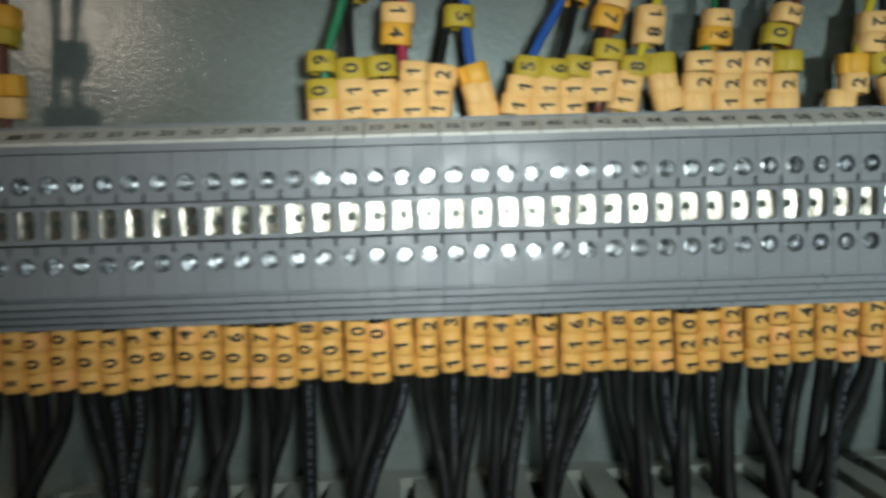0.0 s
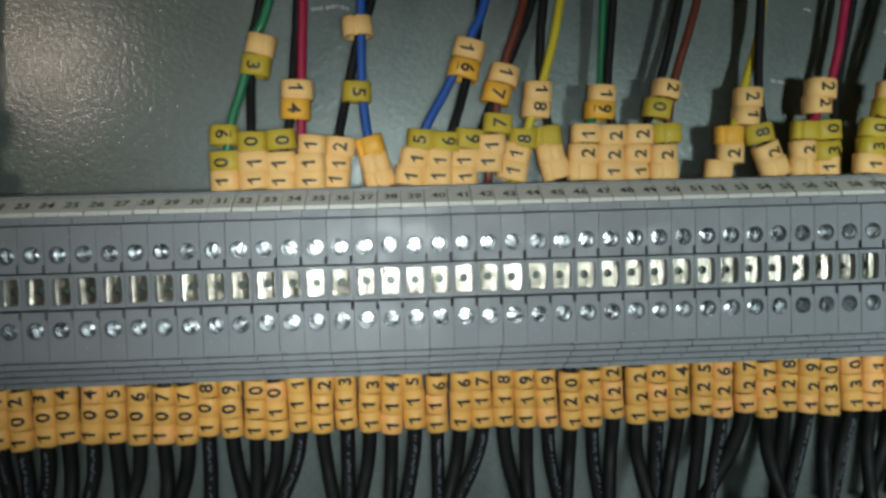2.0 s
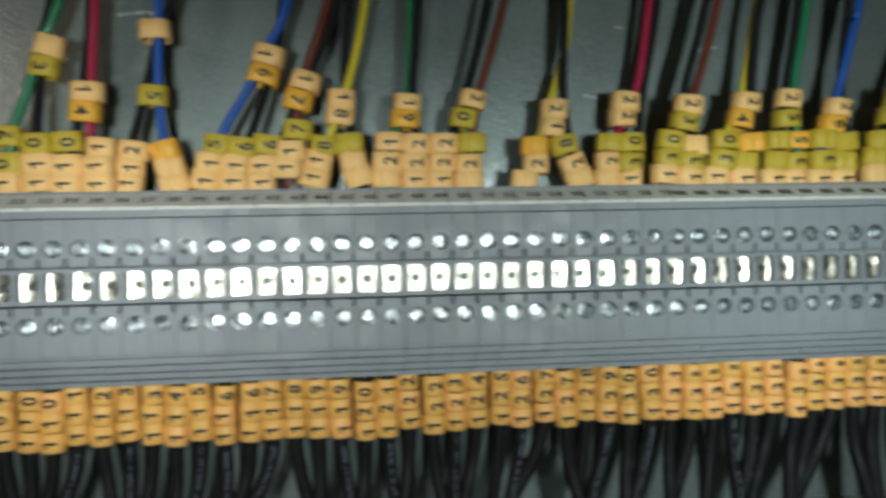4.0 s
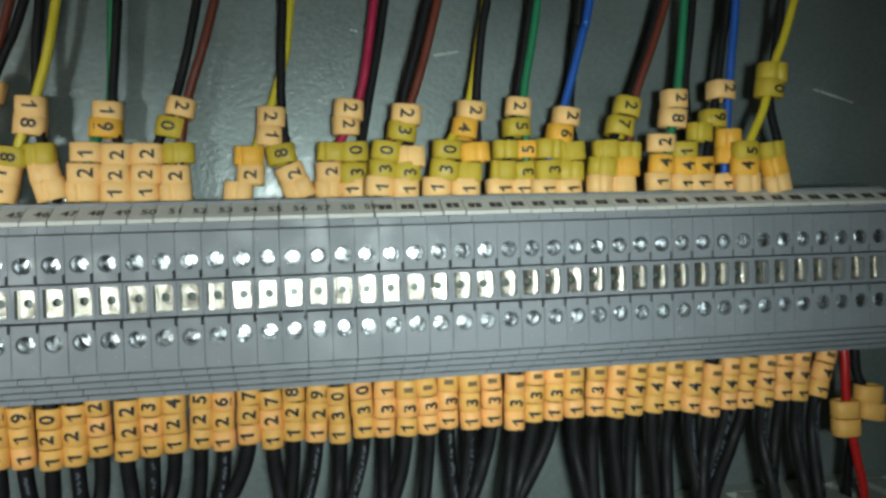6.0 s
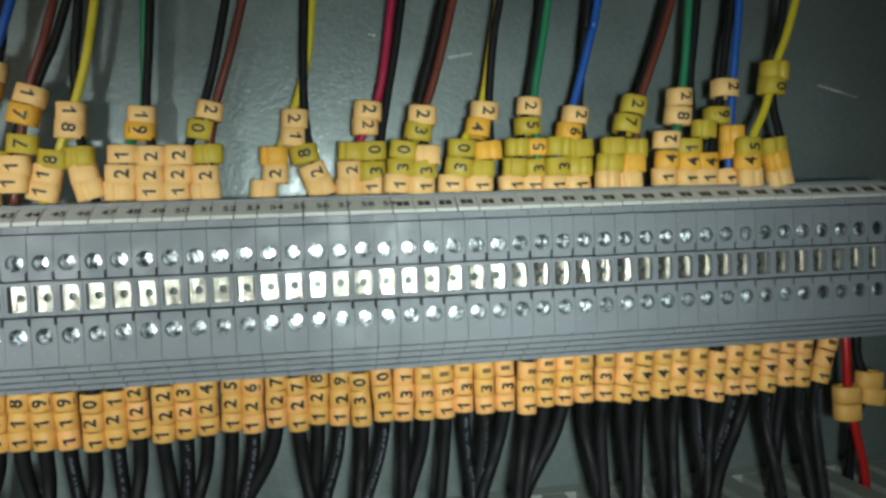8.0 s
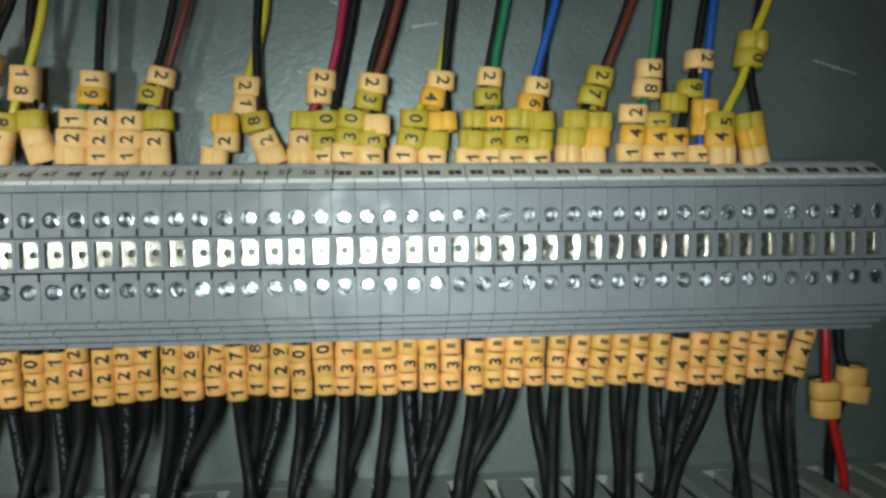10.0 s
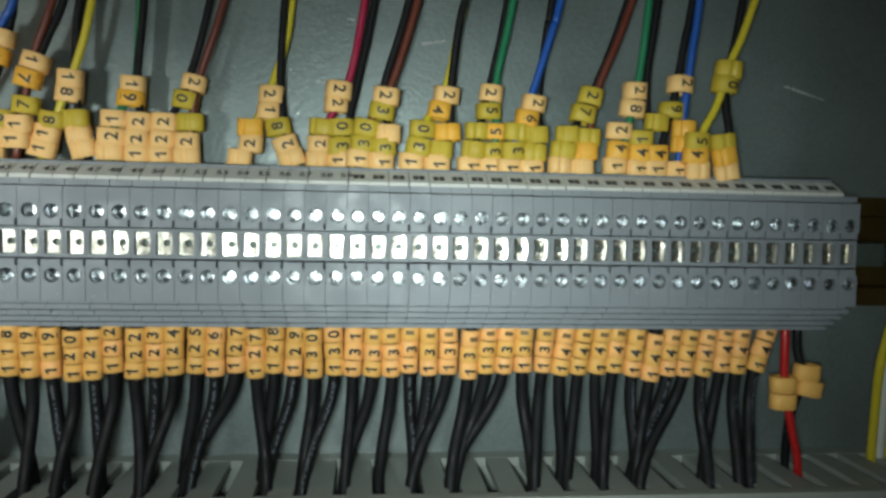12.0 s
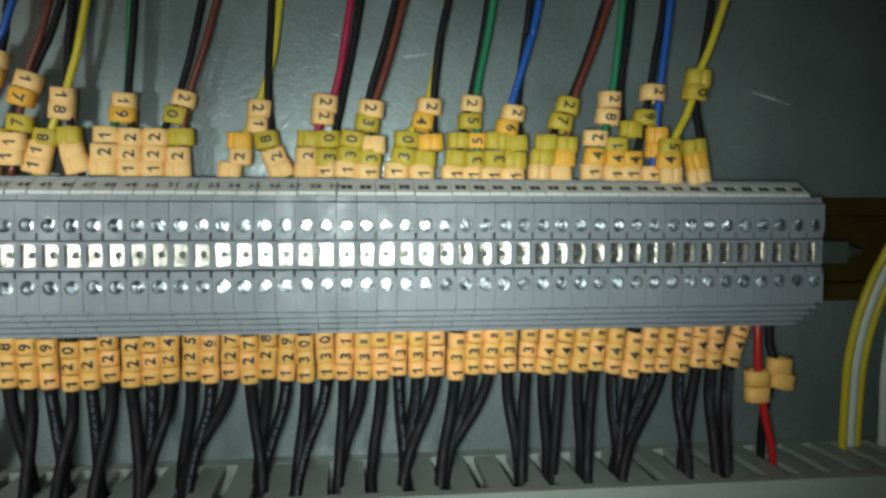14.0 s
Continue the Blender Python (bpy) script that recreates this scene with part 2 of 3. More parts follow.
def screw_mesh():
    bm = bmesh.new()
    r, half = 0.00190, 0.00021
    for s in (1, -1):
        a0 = math.asin(half / r)
        arc = [a0 + (math.pi - 2 * a0) * i / 12 for i in range(13)]
        rings = []
        for q, y in ((1.0, 0.0012), (1.0, 0.00035), (0.96, 0.00016), (0.88, 0.00007), (0.70, 0.000028), (0.45, 0.000010), (0.2, 0.000002)):
            rings.append([bm.verts.new((q * r * math.cos(a), y, s * max(half, q * r * math.sin(a)))) for a in arc])
        for a, b in zip(rings, rings[1:]):
            for i in range(12):
                fc = bm.faces.new((a[i], a[i + 1], b[i + 1], b[i]))
                fc.smooth = True
        bm.faces.new(rings[-1])
        low = [ring[0] for ring in rings] + [ring[-1] for ring in rings[::-1]]
        bm.faces.new(low)
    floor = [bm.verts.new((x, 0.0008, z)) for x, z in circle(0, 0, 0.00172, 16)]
    # slot floor darker than the head: its shade is painted into the colour
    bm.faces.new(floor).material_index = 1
    me = mesh_of("clamp_screw", bm, STEEL)
    me.materials.append(SLOT_SHADE)
    return me


def collar_mesh():
    """Polished tube that lines a deep screw hole."""
    bm = bmesh.new()
    n = 24
    rings = [[bm.verts.new((x, y, z)) for x, z in circle(0, 0, q, n)] for q, y in ((0.00206, 0.0090), (0.00206, 0.0004), (0.00202, 0.0002), (0.00196, 0.0003), (0.00194, 0.0010), (0.00194, 0.0090))]
    for a, b in zip(rings, rings[1:]):
        for i in range(n):
            bm.faces.new((a[i], a[(i + 1) % n], b[(i + 1) % n], b[i])).smooth = True
    return mesh_of("clamp_collar", bm, BORE)


def busbar_mesh():
    bm = bmesh.new()
    n = 24
    rings = []
    for q in (0.0, 0.25, 0.45, 0.62, 0.8, 1.0):
        ring = []
        for i in range(n):
            a = 2 * math.pi * (i + 0.5) / n
            c, s = math.cos(a), math.sin(a)
            g = 1 / max(abs(c) / 0.0028, abs(s) / 0.0037)
            x, z = c * (0.00106 + q * (g - 0.00106)), s * (0.00106 + q * (g - 0.00106))
            ring.append(bm.verts.new((x, 0.0016 - 10.0 * x * x - 5.0e6 * x ** 4, z)))
        rings.append(ring)
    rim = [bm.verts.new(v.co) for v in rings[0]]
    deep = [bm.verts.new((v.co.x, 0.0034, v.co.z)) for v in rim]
    # dark cap and hole wall: shade of the hole put into the colour
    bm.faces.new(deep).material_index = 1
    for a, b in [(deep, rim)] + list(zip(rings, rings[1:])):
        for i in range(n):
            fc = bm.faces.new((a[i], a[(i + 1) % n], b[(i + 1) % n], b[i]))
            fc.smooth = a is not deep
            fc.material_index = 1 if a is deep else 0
    # raised seam beside the hole
    box(bm, 0.00165, 0.00178, 0.0012, 0.0016, -0.0031, 0.0031)
    me = mesh_of("busbar", bm, BRASS)
    me.materials.append(TONGUE_AND_SHADE)
    return me


def marker_mesh():
    """A tag lying on the slope, tilted to the front, with an upright lip along its lower edge."""
    bm = bmesh.new()
    extrude_x(bm, [(-0.0028, 0.0006), (0.0046, 0.0006), (0.0046, -0.0009), (-0.0026, -0.0009), (-0.0034, -0.00044)], -HW + 0.00003, HW - 0.00003)
    bmesh.ops.bevel(bm, geom=bm.edges[:], offset=0.00012, segments=1, affect="EDGES", profile=0.5)
    return mesh_of("marker_tag", bm, WHITE)


HOUSING, SCREW, COLLAR, BUSBAR, MARKER = housing_mesh(), screw_mesh(), collar_mesh(), busbar_mesh(), marker_mesh()
TAG_POSE = Matrix.Translation((0, 0.0105, 0.0204)) @ Matrix.Rotation(radians(30), 4, "X")
rng = random.Random(7)


def terminal_block(k):
    ob = new("terminal_block")
    ob.matrix_basis = Matrix.Translation((block_x(k), rng.uniform(-0.00004, 0.00004), rng.uniform(-0.00004, 0.00004))) @ Matrix.Rotation(radians(rng.uniform(-0.10, 0.10)), 4, "Y")
    part("housing", HOUSING, ob)
    for z in (0.009, -0.0095):
        part("clamp_collar", COLLAR, ob, Matrix.Translation((0, 0, z)), "polished metal lining of the screw hole")
        m = Matrix.Translation((0, 0.0040 + rng.uniform(0, 0.0008), z)) @ Matrix.Rotation(radians(rng.uniform(-2, 2)), 4, "X") @ Matrix.Rotation(radians(rng.uniform(-2.5, 2.5)), 4, "Z") @ Matrix.Rotation(rng.uniform(0, math.pi), 4, "Y")
        part("clamp_screw", SCREW, ob, m, "slotted zinc-plated screw")
    part("busbar", BUSBAR, ob, Matrix.Translation((0, 0.0012, 0)) @ Matrix.Rotation(radians(rng.uniform(-1.8, 1.8)), 4, "Z") @ Matrix.Rotation(radians(rng.uniform(-1.5, 1.5)), 4, "X"), "bright plated busbar with a hole")
    tag = part("marker_tag", MARKER, ob, TAG_POSE @ Matrix.Translation((rng.uniform(-0.0001, 0.0001), rng.uniform(-0.0001, 0.0001), 0)), "white number tag")
    if 20 <= k <= 59:
        part("number", glyph_mesh(str(k), 0.0027, FADED), tag, Matrix.Translation(((k - 33) * 0.016 * P, 0.0008, 0.00062)) @ Matrix.Rotation(radians(-90), 4, "X"))
    else:
        bm = bmesh.new()
        for x in (-0.00095, 0.00095):
            box(bm, x - 0.00082, x + 0.00082, -0.0008, 0.0018, 0.0006, 0.00066)
        part("number", bm, tag, mat=FADED)
    return tagged(ob, "grey plastic screw terminal block clipped on the rail", "terminal block", "row of terminal blocks")


for k in range(FIRST, LAST + 1):
    terminal_block(k)


def end_stop():
    ob = new("end_stop")
    x = block_x(LAST) + P / 2
    ob.matrix_basis = Matrix.Translation((x, 0, 0))
    bm = bmesh.new()
    extrude_x(bm, [(0.006, 0.0032), (0.012, 0.0036), (0.040, 0.0036), (0.040, -0.0046), (0.012, -0.0046), (0.006, -0.0042)], 0.0002, 0.0135)
    part("tongue", bm, ob, mat=TONGUE_AND_SHADE)
    bm = bmesh.new()
    bmesh.ops.create_cone(bm, cap_ends=True, segments=16, radius1=0.0038, radius2=0.0012, depth=0.006, matrix=pose(0.0165, 0.010, -0.0005, 0, 90, 0))
    part("nose", bm, ob, mat=TONGUE_AND_SHADE)
    bm = bmesh.new()
    bmesh.ops.create_uvsphere(bm, u_segments=12, v_segments=8, radius=0.0012, matrix=Matrix.Translation((0.0200, 0.010, -0.0005)))
    part("tip", bm, ob, mat=STEEL, label="bright metal tip")
    bm = bmesh.new()
    for z in (-0.0036, -0.0016, 0.0004, 0.0024):
        box(bm, -0.0030, 0.0001, 0.0046, 0.0058, z, z + 0.0013, 0.0002)
    box(bm, -0.0030, 0.0001, 0.0056, 0.0064, -0.0040, 0.0040)
    part("side_plate", bm, ob, mat=OLIVE, label="pale yellow plate")
    return tagged(ob, "grey end stop with a tapered nose beside the last block", "end stop")


end_stop()

# ---- sleeves with printed digits ----
SA, SB = 0.0041, 0.0030


def sleeve_front(x, a=SA, b=SB, n=2.6):
    return -b * max(0.0, 1 - min(1.0, abs(x) / a) ** n) ** (1 / n)


def sleeve_mesh(name, h, mat, a=SA, b=SB, n=2.6, fold=None):
    """An oval sleeve; fold: where along x its open seam runs down the front."""
    bm = bmesh.new()
    seg = 24 if fold is None else 56
    rings = []
    for z, q in ((-h / 2, 0.72), (-h / 2, 0.94), (-h / 2 + 0.00018, 1.0), (h / 2 - 0.00018, 1.0), (h / 2, 0.94), (h / 2, 0.72)):
        ring = []
        for i in range(seg):
            t = 2 * math.pi * i / seg
            c, s = math.cos(t), math.sin(t)
            x, y = q * a * math.copysign(abs(c) ** (2 / n), c), q * b * math.copysign(abs(s) ** (2 / n), s)
            if fold is not None and s < 0:
                y += q * 0.0011 * math.exp(-((x - q * fold) / 0.00042) ** 2)
            ring.append(bm.verts.new((x, y, z)))
        rings.append(ring)
    rings.append(rings[0])
    for p, q in zip(rings, rings[1:]):
        for i in range(seg):
            f = bm.faces.new((p[i], p[(i + 1) % seg], q[(i + 1) % seg], q[i]))
            f.smooth = True
    me = mesh_of(name, bm, mat)
    return me


RING_H = 0.0055
FOLDED = {(c, i): sleeve_mesh("marker_sleeve", RING_H, m, fold=f) for c, m in (("c", CREAM), ("o", OLIVE), ("a", AMBER)) for i, f in enumerate((-0.0022, 0.0004, -0.0008))}
RINGS = {c: sleeve_mesh("marker_sleeve", RING_H, m) for c, m in (("c", CREAM), ("o", OLIVE), ("a", AMBER))}
LOW_A, LOW_B, LOW_H = 0.00305, 0.0028, 0.0053
LOW_RING = sleeve_mesh("marker_sleeve", LOW_H, LOWER, LOW_A, LOW_B, 2.2)
LOW_RING_AGED = sleeve_mesh("marker_sleeve", LOW_H, AGED, LOW_A, LOW_B, 2.2)
LOOSE_RING = sleeve_mesh("marker_sleeve", RING_H, LOWER)
DIGITS = {}


def digit(ch, turn, low=False):
    key = (ch, turn, low)
    if key not in DIGITS:
        bend = (lambda x: sleeve_front(x, LOW_A, LOW_B, 2.2)) if low else sleeve_front
        if ch == "-":
            bm = bmesh.new()
            box(bm, -0.0013, 0.0013, bend(0.0) - 0.0001, bend(0.0013) + 0.0002, -0.0007, 0.0007)
            DIGITS[key] = mesh_of("digit", bm, BLUR)
        else:
            DIGITS[key] = glyph_mesh(ch, 0.0034 if low else 0.0036, INK if low else WORN_INK, turn, bend, weight=0.045 if low else 0.032)
            if ch in "69":
                bm = bmesh.new()
                bm.from_mesh(DIGITS[key])
                x = {"left": 0.0024, "right": -0.0027}[turn]
                box(bm, x - 0.00013, x + 0.00013, bend(x) - 0.00018, bend(x) + 0.0001, -0.0010, 0.0010)
                DIGITS[key] = mesh_of("digit", bm, INK)
    return DIGITS[key]


worn = random.Random(21)
SLEEVE_LABEL = {"c": "cream marker sleeve", "o": "olive-yellow marker sleeve", "a": "amber marker sleeve"}
WORD = {"crimson": "crimson", "green": "green", "blue": "blue", "brown": "brown", "yellow": "yellow"}


def lead(colour, coloured, black, feet, tops, depth, behind=False):
    """Two cores that come down from above, share the upper sleeves and part to their two terminals."""
    ob = new("wire_pair")
    near, far = depth / 1000 + 0.0034, depth / 1000 + (0.0062 if behind else 0.0052)
    for name, pts, y, r in ((colour, coloured, far if behind else near, 0.00130), ("black", black, near if behind else far, 0.00130)):
        (xa, za), (xb, zb) = pts[0], pts[1]
        s = (170 - za) / max(5.0, za - zb)
        pts = [(xa + (xa - xb) * s * 0.8, 170)] + list(pts)
        if len(pts) > 3 and za > 110:
            pts = pts[1:]
        path = [Vector((x / 1000, y if z > 44 else depth / 1000 + 0.0028, z / 1000)) for x, z in pts]
        path.append(Vector((path[-1].x, 0.0222, 0.0195)))
        bm = bmesh.new()
        tube(bm, smooth_path(path, 5), r)
        part("wire", bm, ob, label=f"{WORD.get(name, name)} insulated wire", mat=WIRE[name])
    for group, y, turn in ((feet, depth / 1000 + 0.0026, "left"), (tops, depth / 1000 + 0.0044, "right")):
        for x, z, tilt, c, ch in group:
            m = Matrix.Translation((x / 1000, y + rng.uniform(-0.0003, 0.0003), z / 1000)) @ Matrix.Rotation(radians(tilt + rng.uniform(-2, 2)), 4, "Y") @ Matrix.Rotation(radians(rng.uniform(-11, 11)), 4, "Z") @ Matrix.Rotation(radians(rng.uniform(-4, 4)), 4, "X")
            warp = Matrix.Diagonal((worn.uniform(0.95, 1.09), 1, worn.uniform(0.95, 1.05), 1))
            warp[0][2], warp[2][0], warp[1][2] = worn.uniform(-0.09, 0.09), worn.uniform(-0.09, 0.09), worn.uniform(-0.05, 0.05)
            m = m @ warp
            if group is tops:
                m = m @ Matrix.Diagonal((1.0, 1.25, 1.0, 1))
            ring = part("marker_sleeve", RINGS[c] if ch else FOLDED[c, worn.randrange(3)], ob, m, SLEEVE_LABEL[c] if ch else SLEEVE_LABEL[c] + " with its seam in front")
            if ch:
                part("digit", digit(ch, turn), ring, Matrix.Translation((rng.uniform(-0.0003, 0.0006), 0, rng.uniform(-0.0003, 0.0003))))
    return tagged(ob, f"{colour} and black wire pair with numbered cream and yellow marker sleeves", "wire pair", "wire pairs above the terminals")


lead("green", [(-17.8, 80.3), (-23.2, 66.9), (-27.8, 51.9), (-30.8, 42.5), (-33.0, 27.4)], [(-21.1, 80.9), (-24.3, 67.4), (-25.4, 52.2), (-25.2, 41.1), (-25.5, 27.4)],
     [(-32.7, 27.3, 0, 'c', '1'), (-32.6, 32.5, 0, 'o', '0'), (-32.6, 39.6, 0, 'o', '9'), (-24.9, 27.2, 0, 'c', '1'), (-24.8, 32.3, 0, 'c', '1'), (-25.0, 37.5, 0, 'o', '0')],
     [(-22.0, 64.3, 12, 'c', ''), (-23.6, 58.8, 12, 'o', '3')], 21)
lead("crimson", [(-9.6, 80.3), (-10.5, 64.5), (-11.5, 39.1), (-9.7, 27.1)], [(-11.3, 80.9), (-12.6, 65.0), (-14.8, 42.6), (-18.1, 27.4)],
     [(-17.7, 27.1, 0, 'c', '1'), (-17.6, 31.9, 0, 'c', '1'), (-17.2, 38.2, 0, 'o', '0'), (-9.5, 27.0, 0, 'c', '1'), (-9.4, 31.5, 0, 'c', '1'), (-8.6, 36.5, 4, 'c', '1')],
     [(-12.4, 52.0, 2, 'c', '1'), (-13.0, 46.6, 2, 'a', '4')], 21)
lead("blue", [(6.0, 81.6), (5.7, 68.6), (5.5, 52.4), (6.8, 37.8), (8.9, 27.1)], [(10.1, 82.2), (4.9, 67.5), (0.5, 49.5), (-2.2, 36.4), (-3.2, 27.4)],
     [(-3.1, 27.2, 6, 'c', '1'), (-2.5, 31.5, 6, 'c', '1'), (-1.3, 36.3, 8, 'c', '2'), (9.6, 26.8, -13, 'c', ''), (8.5, 31.4, -13, 'c', ''), (7.3, 36.2, -13, 'a', '')],
     [(4.6, 70.0, 0, 'c', ''), (3.8, 51.8, 0, 'o', '5')], 25)
lead("blue", [(42.6, 81.1), (37.5, 68.2), (29.9, 52.8), (23.1, 40.7), (18.8, 26.9)], [(40.4, 81.7), (38.6, 67.8), (35.1, 53.9), (30.7, 40.0), (26.4, 26.9)],
     [(18.2, 27.6, 10, 'c', '1'), (19.6, 32.4, 10, 'c', '1'), (21.8, 37.5, 9, 'o', '5'), (26.0, 27.2, 4, 'c', '1'), (26.6, 32.0, 4, 'c', '1'), (28.6, 36.7, 6, 'o', '6')],
     [(36.1, 62.8, 14, 'c', '1'), (34.4, 57.0, 14, 'a', '6')], 23)
lead("brown", [(53.5, 81.4), (46.6, 60.2), (44.0, 48.8), (41.6, 32.4), (40.5, 25.0)], [(56.4, 82.0), (49.5, 63.9), (40.9, 44.2), (34.8, 26.8)],
     [(33.3, 27.1, 3, 'c', '1'), (33.7, 31.9, 3, 'c', '1'), (35.4, 37.5, 6, 'o', '6'), (40.6, 31.0, 2, 'c', '1'), (41.6, 35.8, 4, 'c', '1'), (43.7, 41.7, 8, 'o', '7')],
     [(46.0, 55.5, 16, 'c', '1'), (43.8, 50.3, 16, 'a', '7')], 24)
lead("yellow", [(64.0, 82.1), (59.0, 59.0), (53.1, 41.6), (48.2, 26.7)], [(59.1, 82.6), (57.6, 69.4), (57.1, 54.3), (58.7, 40.9), (61.9, 26.6)],
     [(47.9, 28.2, 10, 'c', '1'), (49.1, 33.2, 10, 'c', '1'), (51.1, 37.6, 10, 'o', '8'), (60.3, 28.6, -12, 'c', ''), (59.0, 33.1, -10, 'c', ''), (58.0, 38.0, 0, 'o', '')],
     [(56.0, 51.0, 2, 'c', '1'), (55.5, 46.2, 4, 'c', '8')], 26)
lead("green", [(77.0, 82.4), (75.1, 51.6), (70.2, 38.7), (68.8, 26.5)], [(79.2, 83.0), (76.6, 51.9), (78.0, 38.3), (78.1, 26.5)],
     [(68.3, 28.0, 0, 'c', ''), (68.8, 32.7, 0, 'c', '2'), (69.6, 38.5, 2, 'c', '1'), (76.8, 27.6, 0, 'c', '1'), (76.8, 32.4, 0, 'c', '2'), (77.4, 37.9, 0, 'c', '2')],
     [(75.1, 50.1, 4, 'c', '1'), (74.4, 45.3, 4, 'a', '9')], 27, True)
lead("brown", [(105.1, 82.5), (96.6, 54.0), (93.9, 38.8), (93.3, 26.2)], [(100.2, 83.1), (93.1, 54.4), (87.2, 38.3), (85.5, 26.4)],
     [(84.1, 27.5, 0, 'c', '1'), (84.7, 32.4, 2, 'c', '2'), (85.4, 37.9, 3, 'c', '2'), (92.5, 26.9, 0, 'c', ''), (92.6, 31.9, 0, 'c', '2'), (93.6, 38.1, 0, 'o', '')],
     [(94.3, 51.0, 12, 'c', '2'), (91.7, 45.5, 10, 'o', '0')], 27)
lead("yellow", [(125.7, 82.9), (123.4, 66.0), (118.9, 51.5), (113.6, 37.1), (110.5, 26.0)], [(123.6, 83.5), (122.6, 66.4), (122.2, 51.0), (123.8, 37.5), (128.3, 25.9)],
     [(109.3, 27.1, 2, 'c', ''), (112.9, 31.8, 4, 'c', '2'), (112.6, 37.2, 0, 'a', ''), (126.1, 27.4, -18, 'c', ''), (124.2, 32.0, -18, 'c', '2'), (121.7, 37.5, -14, 'o', '8')],
     [(119.3, 48.3, 2, 'c', '2'), (118.4, 42.7, 4, 'c', '1')], 28, True)
lead("crimson", [(150.0, 83.0), (144.7, 54.0), (137.5, 38.6), (135.7, 25.7)], [(153.3, 83.6), (147.7, 54.3), (144.7, 38.4), (144.7, 25.7)],
     [(134.6, 27.3, 0, 'c', ''), (135.1, 32.4, 0, 'c', '2'), (136.0, 38.0, 2, 'o', ''), (142.2, 27.2, 0, 'c', '1'), (142.2, 31.8, 0, 'o', '3'), (142.4, 38.0, 0, 'o', '0')],
     [(141.4, 50.4, 4, 'c', '2'), (140.5, 46.0, 4, 'c', '2')], 28)
lead("brown", [(167.5, 81.6), (157.8, 49.4), (150.6, 37.2), (148.5, 25.7)], [(164.8, 82.1), (156.1, 49.8), (158.4, 35.6), (156.6, 25.6)],
     [(148.4, 27.3, 3, 'c', '1'), (149.7, 32.1, 4, 'o', '3'), (150.8, 37.3, 4, 'o', '0'), (155.8, 26.7, 0, 'c', '1'), (156.5, 31.2, 0, 'o', '3'), (157.8, 35.5, 0, 'c', '')],
     [(157.1, 47.7, 10, 'c', '2'), (155.7, 42.8, 8, 'o', '3')], 18)
lead("yellow", [(184.2, 89.8), (181.1, 72.8), (176.8, 51.6), (169.1, 38.1), (166.0, 25.4)], [(184.3, 90.5), (180.9, 73.3), (178.5, 51.9), (178.3, 37.3), (175.2, 25.3)],
     [(165.7, 27.0, 2, 'c', '1'), (168.1, 32.0, 8, 'o', '3'), (169.2, 37.9, 4, 'o', '0'), (174.3, 26.8, 0, 'c', '1'), (175.4, 31.3, 2, 'o', ''), (177.5, 36.9, 0, 'a', '')],
     [(177.1, 49.4, 8, 'c', '2'), (174.9, 44.1, 8, 'a', '4')], 22, True)
lead("green", [(199.5, 84.1), (194.1, 54.5), (194.4, 38.4), (193.4, 24.8)], [(198.0, 84.7), (192.5, 54.9), (188.6, 38.8), (186.6, 25.1)],
     [(185.6, 26.6, 0, 'c', '1'), (186.7, 31.8, 2, 'o', ''), (187.7, 38.0, 2, 'o', ''), (192.8, 26.4, 0, 'c', '1'), (193.5, 31.6, 0, 'o', '3'), (194.0, 37.9, 0, 'a', '5')],
     [(192.6, 50.9, 4, 'c', '2'), (191.8, 44.8, 4, 'o', '5')], 25)
lead("blue", [(214.9, 83.5), (212.4, 73.0), (205.7, 50.4), (201.1, 38.0), (198.8, 24.5)], [(212.4, 84.0), (210.9, 73.5), (208.2, 49.0), (208.9, 37.5), (207.7, 24.3)],
     [(198.5, 26.1, 2, 'c', '1'), (200.0, 31.6, 2, 'o', '3'), (200.6, 37.8, 2, 'o', ''), (206.0, 25.9, 0, 'c', '1'), (206.7, 31.1, 0, 'o', ''), (207.4, 37.1, 0, 'o', '')],
     [(206.7, 47.7, 12, 'c', '2'), (204.4, 42.5, 10, 'a', '6')], 22)
lead("brown", [(238.9, 83.2), (227.6, 52.5), (225.2, 36.8), (223.8, 23.6)], [(238.0, 83.8), (227.0, 52.9), (218.9, 37.1), (216.8, 23.9)],
     [(215.3, 26.9, 0, 'c', ''), (216.4, 32.1, 4, 'o', ''), (217.6, 37.2, 4, 'o', ''), (222.8, 26.7, 0, 'c', ''), (223.7, 31.9, 0, 'a', ''), (224.8, 36.6, 0, 'o', '')],
     [(225.5, 50.1, 12, 'o', '2'), (223.1, 44.2, 12, 'o', '7')], 20)
lead("green", [(243.8, 82.7), (241.0, 56.4), (237.5, 38.9), (234.7, 23.2)], [(247.5, 83.3), (244.4, 56.8), (244.6, 36.9), (243.7, 23.0)],
     [(233.4, 27.3, 0, 'c', '1'), (234.5, 32.3, 2, 'a', '4'), (234.6, 38.8, 2, 'c', '2'), (241.5, 26.7, 0, 'c', '1'), (241.9, 31.6, 0, 'a', '4'), (242.2, 36.5, 0, 'o', '1')],
     [(240.2, 52.4, 3, 'c', '2'), (239.4, 46.5, 3, 'c', '8')], 18)
